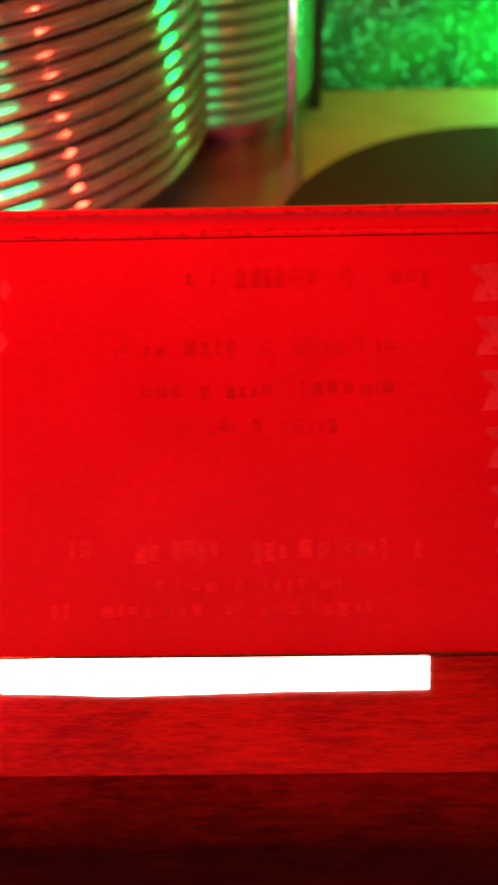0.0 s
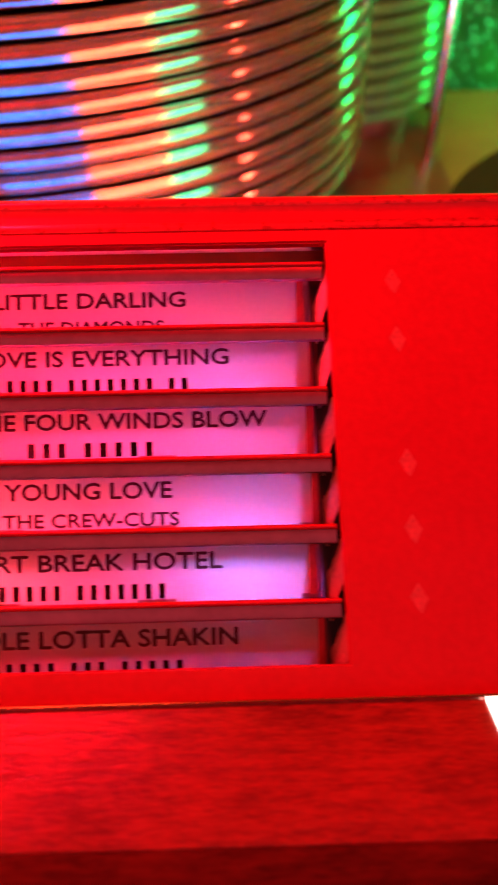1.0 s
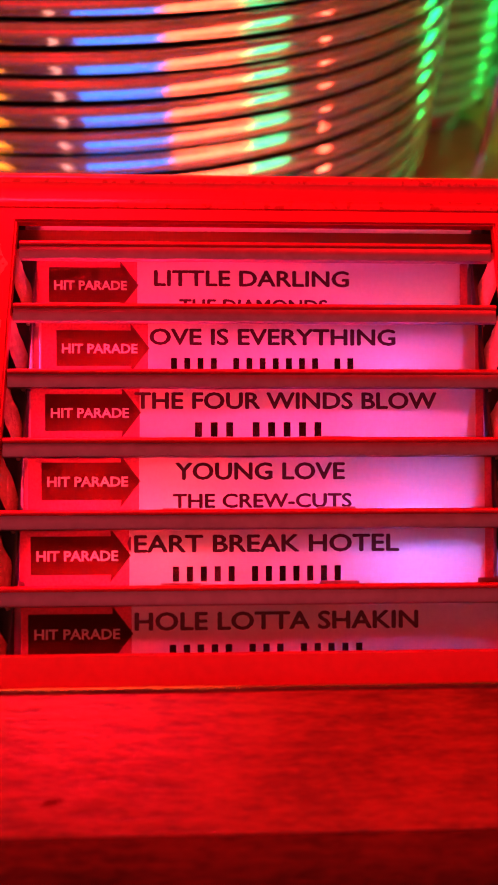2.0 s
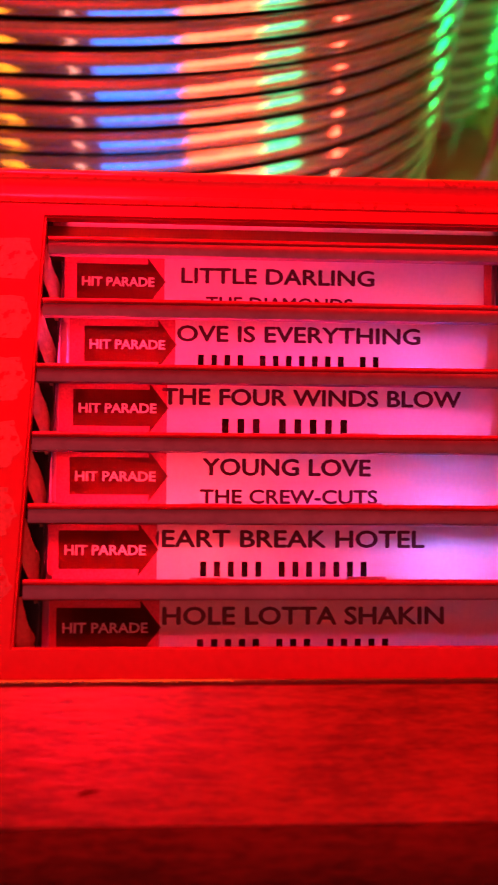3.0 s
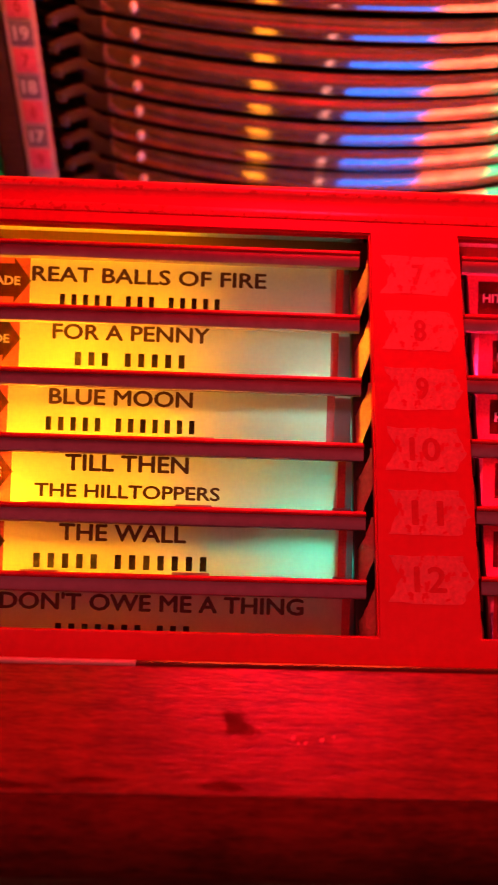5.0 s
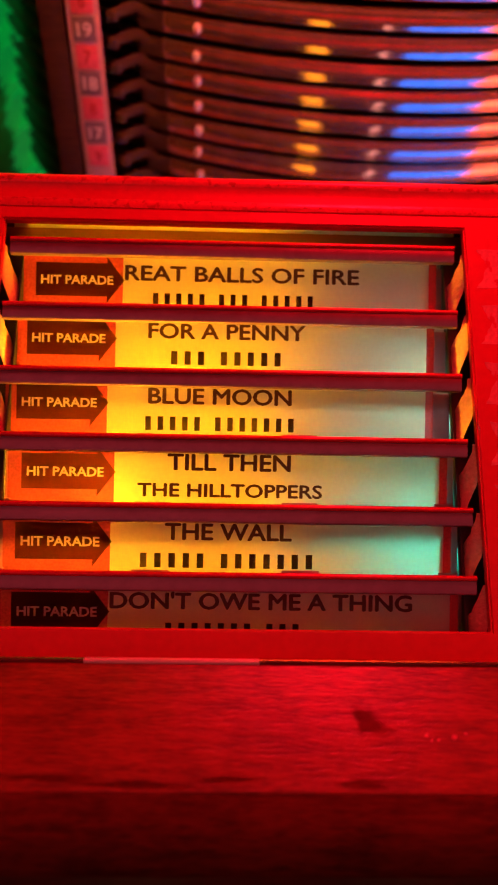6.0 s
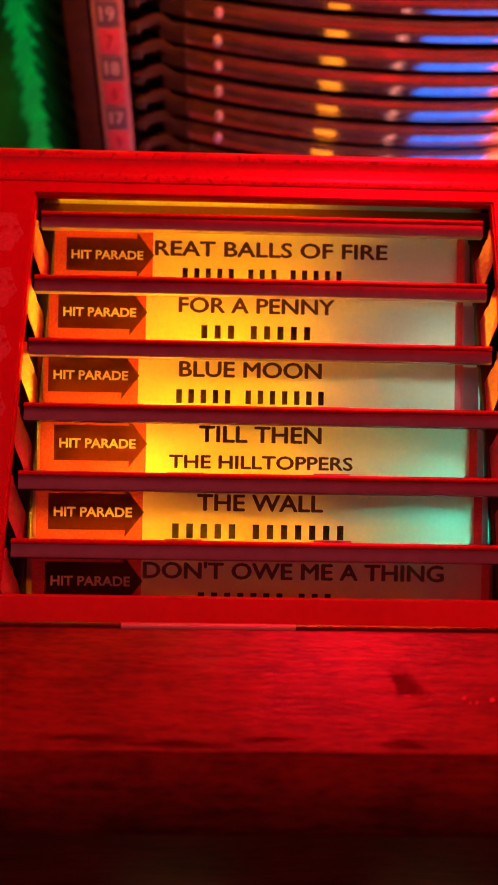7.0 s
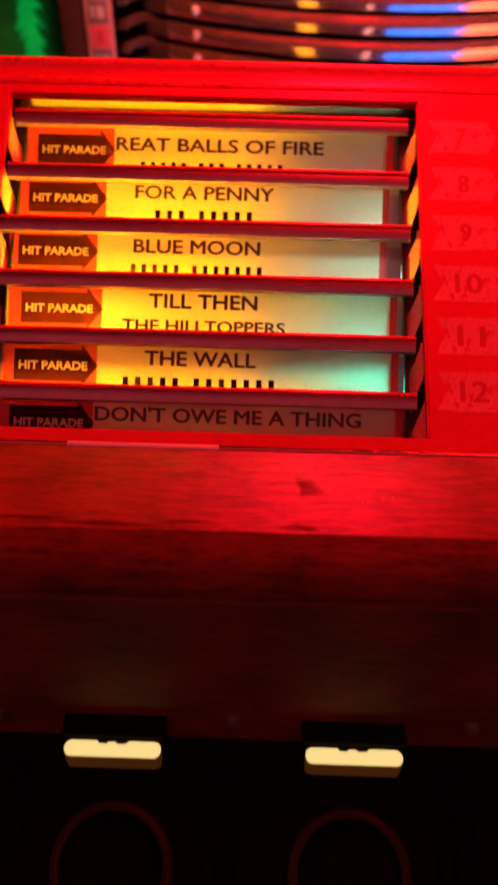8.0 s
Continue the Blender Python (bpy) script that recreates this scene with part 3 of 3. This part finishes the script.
# ---- wooden ledge under the panel ----
ledge = thing("wooden_ledge", "varnished wooden ledge with dark burn marks under the title panel", "ledge", FRONT)
part("top_board", prism_bm([(-7.4, 0.2), (-7.8, 0.9), (-8.3, 1.15), (-8.9, 1.0), (-26.5, -2.48), (-26.7, -2.62), (-26.7, -12.3), (-5, -12.3)], -175, 470), WOOD, ledge)
part("nosing", prism_bm([(-26.72, -2.72), (-26.95, -2.52), (-28.3, -2.95), (-29.7, -3.65), (-31.0, -4.7), (-32.1, -6.2), (-32.9, -8.0), (-33.2, -9.4), (-33.1, -9.9), (-32.4, -10.1), (-26.72, -12.3)], -175, 470), NOSE, ledge, "wooden nosing, darker and duller for the shade at the front")
# trim added to catch the bright line on the ledge's back edge
trim = [(-8.45 + 0.42 * math.cos(a * math.pi / 5), 1.15 + 0.42 * math.sin(a * math.pi / 5)) for a in range(10)]
part("edge_trim", prism_bm(trim, -175, 470), TRIM, ledge, "thin polished trim added for the bright line along the back edge")
solid("front_board", prism_bm([(-33.0, -2.4), (-33.8, -3.2), (-33.6, -6), (-31.5, -52), (-31, -140), (-20, -140), (-20, -2.4)], -175, 470), WOOD_LOW, "dark front board under the ledge", "board", ROOM)
solid("button_shelf", prism_bm([(-31.6, -52.2), (-33, -53), (-70, -74), (-71, -75), (-71, -140), (-31.6, -140)], -175, 470), SOOT, "black sloping shelf that carries the push buttons", "shelf", ROOM)
# highlight on the trim, painted as a pale stretch
glint = [(-8.45 + 0.44 * math.cos(a * math.pi / 5), 1.15 + 0.44 * math.sin(a * math.pi / 5)) for a in range(10)]
part("trim_glint", prism_bm(glint, -69, -44), TRIM_GLINT, ledge, "pale stretch of the trim painted for its highlight")
slope = FRONT @ pose(0, -18 * MM, -0.76 * MM, 11.3, 0, 0)


def mark(x, y, sx, sy, seed):
    r = random.Random(seed)
    ph = [r.uniform(0, 6.28) for _ in range(5)]
    for ring, k0 in enumerate((1.0, 0.78, 0.55)):
        pts = []
        for i in range(48):
            a = 2 * math.pi * i / 48
            k = k0 * (1 + sum(0.34 / n ** 0.7 * math.sin(n * a + ph[n - 1]) for n in range(1, 6)))
            pts.append((sx * k * math.cos(a), sy * k * math.sin(a)))
        blob = bmesh.new()
        blob.faces.new([blob.verts.new((u * MM, v * MM, 0)) for u, v in pts])
        if not ring:
            top = thing("ledge_mark", "one of the burn marks and dark streaks in the wooden ledge", "mark", slope @ pose(x * MM, y * MM, 0), "burn marks")
        ob = part("dark_layer", blob, STAIN, top)
        ob.location.z = (0.04 + ring * 0.03) * MM


mark(-30, 0.8, 2.3, 2.2, 3)
mark(-30.5, -7.6, 3.4, 0.7, 5)
mark(22.0, -5.0, 1.3, 0.55, 8)
# thin dark streaks near the ledge's front edge
mark(-60, -7.9, 8.5, 0.5, 12)
mark(-72, -7.4, 9.0, 0.45, 14)
mark(-48, -7.1, 6.0, 0.35, 17)
# tiny pale specks to the right of the burn mark
for x, y, k in ((-22.0, -1.2, 0.34), (-20.4, -1.8, 0.22), (-18.2, -1.4, 0.40), (-16.6, -0.9, 0.20), (-21.3, -1.9, 0.18)):
    chip = bmesh.new()
    bmesh.ops.create_icosphere(chip, subdivisions=1, radius=k * MM, matrix=Matrix.Diagonal((1.3, 0.8, 0.25, 1)))
    solid("pale_speck", chip, PALE, "tiny pale speck on the wooden ledge", "chip", slope @ pose(x * MM, y * MM, 0.05 * MM, 0, 0, 40), "varnish chips")

solid("lit_sign_strip", prism_bm([(106.8, 9.6), (173.8, 9.2), (172.8, 3.7), (150, 3.6), (138, 3.3), (126, 3.1), (118, 3.5), (107.6, 3.8)], -0.2, 0.35, "z"), ACRYLIC, "glowing white acrylic strip on the ledge under the panel", "lit sign", slope)

# ---- selector keys under the ledge ----
SHELF = ROOM @ pose(0, -33 * MM, -53 * MM, 29.6, 0, 0)
for i, x in enumerate((-106.1, -62.3, -18.5, 25.3)):
    key = thing("selector_key", "ivory selector key glowing above a black push button", "selector key", ROOM @ pose(x * MM, -38.6 * MM, -45.2 * MM), "selector keys")
    pill = [(-8.8 + 1.3 * (1 - math.cos(q)), 1.1 + 1.4 * math.sin(q)) for q in (-1.4, -0.9, -0.4, 0, 0.5, 1.0, 1.5)]
    pill = pill + [(-2.9, 2.5), (-2.6, 2.0), (-1.2, 1.9), (-0.9, 2.3), (0.5, 2.3), (0.8, 1.9), (2.4, 2.0), (2.8, 2.5)] + [(-p, q) for p, q in pill[::-1]]
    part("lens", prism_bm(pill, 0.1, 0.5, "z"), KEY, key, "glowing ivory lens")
    part("rim", prism_bm([(-8.7, 2.2), (-8.7, 0.2), (-8, -0.45), (8, -0.45), (8.7, 0.2), (8.7, 2.2)], -4.2, 0.08, "z"), KEY_SIDE, key, "ivory lower edge, darker than the lens for its dimmer side")
    part("stem", box_bm(-5, 5, 2.3, 7.6, -3.6, -0.4, 0.2), DARK, key)
    # plate added to keep the lens's glow off the front board
    part("glow_stop", box_bm(-9.4, 9.4, 2.7, 7.6, -0.35, 2.4, 0.3), SOOT, key, "black plate added behind the lens to stop its glow")
    button = thing("push_button", "matt black round push button in a dull metal ring", "push button", SHELF @ pose(x * MM, -21 * MM, 0), "push buttons")
    part("cap", cyl_bm(0, 0, 0, 6, 8.6, 40, 7.8, 0.5), SOOT, button, "matt black round cap")
    ring = bmesh.new()
    for a0, a1 in zip(range(48), list(range(1, 48)) + [0]):
        quad = [[ring.verts.new(Vector((rr * math.cos(a * math.pi / 24), rr * math.sin(a * math.pi / 24), hh)) * MM) for rr, hh in ((9.4, 0), (9.6, 1.8), (10.3, 2.2), (11.2, 1.6), (11.6, 0))] for a in (a0, a1)]
        for k in range(4):
            ring.faces.new((quad[0][k], quad[0][k + 1], quad[1][k + 1], quad[1][k]))
    bmesh.ops.remove_doubles(ring, verts=ring.verts, dist=1e-6)
    bmesh.ops.recalc_face_normals(ring, faces=ring.faces)
    part("ring", ring, DULL, button, "dull worn brass ring")
    sx = x + 21.9
    solid("screw", cyl_bm(0, 0, 0, 1.6, 1.7, 16, 1.2), BOXW, "small grey metal screw in the dark board", "screw", ROOM @ pose(sx * MM, -31.6 * MM, -43 * MM, 90, 0, 0), "screws")
    guide = thing("button_guide", "narrow dark metal guide between two buttons", "guide", SHELF @ pose(sx * MM, -22 * MM, 0), "button guides")
    part("plate", box_bm(-5, 5, -14, 18, 0, 1.6, 0.4), SOOT, guide)
    part("bar", box_bm(-2.4, -1.2, -12, 16, 1.6, 3.4, 0.2), SOOT, guide)
    part("bar", box_bm(1.2, 2.4, -12, 16, 1.6, 3.4, 0.2), SOOT, guide)

# ---- record stack ----
CX, CY, R = -5.1, 271.3, 133.0
band = [(-1.0, -2.35), (0.1, -2.35)] + [(6.7 * math.cos(radians(a)) - 6.2, 6.7 * math.sin(radians(a))) for a in range(-20, 21, 5)] + [(0.1, 2.35), (-1.0, 2.35)]


def tray():
    t = thing("record_tray", "copper-coloured metal record tray with a rounded rim", "record tray", ROOM, "record trays")
    path = []
    for i in range(97):
        a = radians(-28.5 + i * 2.3)
        o = (math.sin(a), -math.cos(a), 0)
        path.append(((CX + R * o[0], CY + R * o[1], 0), o))
    part("rim", sweep_bm(path, band), COPPER, t)
    part("plate", cyl_bm(CX, CY, -1.8, -0.9, 131.5, 80), DARK, t, "dark thin tray plate")
    # filler added so the green backdrop does not shine through the gaps
    part("cup", cyl_bm(CX, CY, -0.9, 4.4, 118, 64), BLACK, t, "black filler added to close the gap between trays")
    arm = [((-69.0, 155.0, 0), (-0.5, -0.86, 0)), ((-72, 156, 0.8), (-0.5, -0.86, 0)), ((-75, 157, 2.6), (-0.4, -0.9, 0)), ((-78, 157, 2.0), (-0.2, -0.98, 0)), ((-83, 156, 0.2), (0, -1, 0))]
    part("arm", sweep_bm(arm, [(-1, -1.3), (0.4, -1.3), (0.7, 0), (0.4, 1.3), (-1, 1.3)]), ARM, t, "bent dark metal tray arm")
    ends = []
    for d in (-31.6, -30.2, -28.2):
        o = (math.sin(radians(d)), -math.cos(radians(d)), 0)
        ends.append(((CX + R * o[0], CY + R * o[1], 0), o))
    # sleeve added to hide the glint on the rim's cut end
    part("sleeve", sweep_bm(ends, [(-1.4, -2.3), (0.5, -2.3), (0.75, 0), (0.5, 2.3), (-1.4, 2.3)]), ARM, t, "dark sleeve added to cover the rim's bright end")
    part("rivet", cyl_bm(-81, 154.4, -0.2, 1.8, 0.9, 14), ARM, t)
    st = bmesh.new()
    bmesh.ops.create_uvsphere(st, u_segments=14, v_segments=8, radius=0.85 * MM, matrix=Matrix.Translation(Vector((-59.3, 148.6, 0.1)) * MM) @ Matrix.Diagonal((1.15, 0.8, 1.7, 1)))
    part("stud", st, STUD, t, "small pale pink stud")
    return t


STEP, LOW = 6.45, -24.3
first = tray()
trays = [first] + [copy_thing(first, ROOM) for i in range(20)]
for i, t in enumerate(trays):
    t.matrix_world = ROOM @ pose(rng.uniform(-0.3, 0.3) * MM, rng.uniform(-0.4, 0.4) * MM, (LOW + i * STEP + rng.uniform(-0.2, 0.2)) * MM)
    solid("record", cyl_bm(CX, CY, -0.85, 1.3, 127, 80, bevel=0.4), BLACK, "black shellac record lying in its tray", "record", ROOM @ pose(0, 0, (LOW + i * STEP) * MM), "records")

# tray hubs round the back post
hub = thing("tray_hub", "tray hub on the back post, green reflections put into its colour", "tray hub", ROOM, "tray hubs")
path = []
for j in range(61):
    a = radians(-90 + j * 5)
    o = (math.sin(a), -math.cos(a), 0)
    path.append(((118 + 61 * o[0], 352 + 61 * o[1], 0), o))
part("rim", sweep_bm(path, band), HUB, hub)
part("plate", cyl_bm(118, 352, -2.2, 4.2, 58, 48), DARK, hub)
for i, h in enumerate([hub] + [copy_thing(hub, ROOM) for _ in range(15)]):
    h.matrix_world = ROOM @ pose(0, 0, (-36 + i * STEP) * MM)
solid("back_post", cyl_bm(140, 335, -58, -40, 24, 40, bevel=1), MAROON, "maroon metal post under the tray hubs", "post")
solid("motor_cover", box_bm(40, 172, 150, 330, -58, -52, 2), MAROON, "maroon metal cover beside the turntable", "cover")
solid("metal_rod", cyl_bm(166, 288, -58, 140, 2.6, 20), CHROME, "thin polished metal rod before the green backdrop", "rod")
solid("dark_upright", box_bm(179, 186, 362, 369, -58, 260, 0.6), DARK, "narrow dark upright in front of the backdrop", "upright")

# number scale beside the stack
scale_strip = thing("number_scale", "upright scale of red and grey number cells beside the records", "number scale", ROOM @ pose(-87.2 * MM, 145 * MM, 0))
part("backing", box_bm(-4.0, 4.0, 0.3, 1.5, -58, 140, 0.2), PAPER_B, scale_strip, "pale worn backing")
names = ["9", "17", "8", "18", "7", "19", "6", "20", "5", "21", "4", "22"]
for i in range(12):
    z = 8.0 + i * 6.5
    cell = part("cell", box_bm(-2.8, 2.8, -0.1, 0.3, z - 2.9, z + 2.9, 0.1), (PAPER_R, PAPER_W)[i % 2], scale_strip, ("red number cell", "grey number cell")[i % 2])
    w = 0.95 * len(names[i])
    part("number", text_mesh(names[i], -w, w, z - 1.7, z + 1.7, -0.14, (DIGIT, PAPER_D)[i % 2], 0.12), None, cell)
solid("dark_post", box_bm(-98.5, -92, 146, 156, -58, 200, 0.5), WOOD_DARK, "dark brown upright post beside the number scale", "post")

# ---- deck, turntable, backdrops ----
table = thing("turntable", "dark platter of the turntable on the deck", "turntable", ROOM @ pose(268 * MM, 192 * MM, 0))
part("platter", cyl_bm(0, 0, -58, -47.5, 108, 72, bevel=0.6), DARK, table)
part("spindle", cyl_bm(0, 0, -47.5, -38, 3, 20, bevel=0.5), CHROME, table)
solid("record", cyl_bm(268, 192, -47, -45, 114, 90, bevel=0.6), DUSTY, "dusty black record lying on the turntable", "record", ROOM)
solid("deck", box_bm(-175, 470, 70, 480, -62, -58), OLIVE, "tan painted deck under the mechanism", "deck", ROOM, kind="structure")


def sheet(name, x0, x1, z0, z1, y, material, label, bump):
    bm = bmesh.new()
    nx, nz = 60, 60
    g = [[bm.verts.new(Vector((x0 + (x1 - x0) * i / nx, y + bump(i, j), z0 + (z1 - z0) * j / nz)) * MM) for j in range(nz + 1)] for i in range(nx + 1)]
    for i in range(nx):
        for j in range(nz):
            bm.faces.new((g[i][j], g[i + 1][j], g[i + 1][j + 1], g[i][j + 1]))
    return solid(name, bm, material, label, "backdrop", ROOM, kind="structure")


sheet("backdrop", -175, 470, -58, 300, 388, GREEN_G, "green glitter backdrop with its light put in as glow", lambda i, j: 1.5 * noise.noise((i * 0.7, j * 0.7, 0)))
# flakes glow to give the bright glints of the glitter
bm = bmesh.new()
r = random.Random(11)
for _ in range(900):
    x, z, k = r.uniform(178, 330), r.uniform(-57, 60), r.uniform(0.25, 0.8)
    t0 = r.uniform(0, 6.28)
    vs = [bm.verts.new(Vector((x + k * math.cos(t0 + a), 385.6, z + k * math.sin(t0 + a))) * MM) for a in (0, 1.3, 2.6, 3.9, 5.1)]
    bm.faces.new(vs)
solid("glitter", bm, FLAKE, "green glitter flakes whose glints are put in as glow", "glitter", ROOM, kind="stuff")
side = thing("green_side_panel", "lit green plastic side panel with feathered ribs", "side panel", ROOM)
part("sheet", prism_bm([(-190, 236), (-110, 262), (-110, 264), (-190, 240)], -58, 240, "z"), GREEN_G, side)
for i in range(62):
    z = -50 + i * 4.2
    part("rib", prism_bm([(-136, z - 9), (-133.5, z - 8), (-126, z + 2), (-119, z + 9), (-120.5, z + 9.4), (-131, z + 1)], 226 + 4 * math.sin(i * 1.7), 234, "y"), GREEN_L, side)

# coloured diffusers at the back of the light box, facing the records
for a, b, top, mat, label in ((-58, -44, -4, GOLD_L, "glowing amber plastic diffuser of the light box"), (-7, -3, -4, PINK_L, "narrow pale pink diffuser of the light box"),
                              (9, 70, -8, BLUE_L, "glowing blue plastic diffuser of the light box"), (71, 155, 12, ROSE_L, "glowing rose-red plastic diffuser of the light box"),
                              (156, 236, 12, TEAL_L, "glowing teal plastic diffuser of the light box")):
    solid("diffuser", box_bm(a, b, 62, 64, -57.5, top, 0.3), mat, label, "diffuser", ROOM, "light box diffusers")
# unseen glowing tubes, added for the green glints on the tray rims
for x, y in ((304, 376), (313, 363)):
    solid("green_glint_tube", cyl_bm(x, y, -58, 120, 6, 24), GREEN_T, "unseen green tube added for the glints on the rims", "tube lamp", ROOM, "green tubes")
b = bmesh.new()
bmesh.ops.create_uvsphere(b, u_segments=20, v_segments=12, radius=6 * MM, matrix=Matrix.Translation(Vector((258, 120, -28)) * MM))
red_bulb = thing("red_bulb", "small glowing red bulb on the deck", "bulb", ROOM)
part("glass", b, RED_L, red_bulb)
part("socket", cyl_bm(258, 120, -58, -33, 4, 20), DARK, red_bulb)

# ---- cabinet and room round it ----
cab = thing("jukebox_cabinet", "dark wooden jukebox cabinet that holds the mechanism", "jukebox", ROOM)
part("side", box_bm(-300, -270, -60, 500, -1000, 520, 3), WOOD_DARK, cab)
part("side", box_bm(480, 510, -60, 500, -1000, 520, 3), WOOD_DARK, cab)
part("back", box_bm(-270, 480, 490, 500, -1000, 520), WOOD_DARK, cab)
part("top", box_bm(-270, 480, 130, 490, 500, 520), WOOD_DARK, cab)
part("lower_front", box_bm(-270, 480, -72, -52, -1000, -127), WOOD_DARK, cab)
solid("floor", box_bm(-3000, 3000, -3000, 1500, -1050, -1000), WALL, "dark floor", "floor", ROOM, kind="structure")
solid("ceiling", box_bm(-3000, 3000, -3000, 1500, 1600, 1650), WALL, "dark ceiling", "ceiling", ROOM, kind="structure")
for n, b in (("wall_north", (-3000, 3000, 1500, 1550)), ("wall_south", (-3000, 3000, -3050, -3000)), ("wall_west", (-3050, -3000, -3000, 1500)), ("wall_east", (3000, 3050, -3000, 1500))):
    solid(n, box_bm(*b, -1000, 1600), WALL, "dark painted wall", "wall", ROOM, kind="structure")
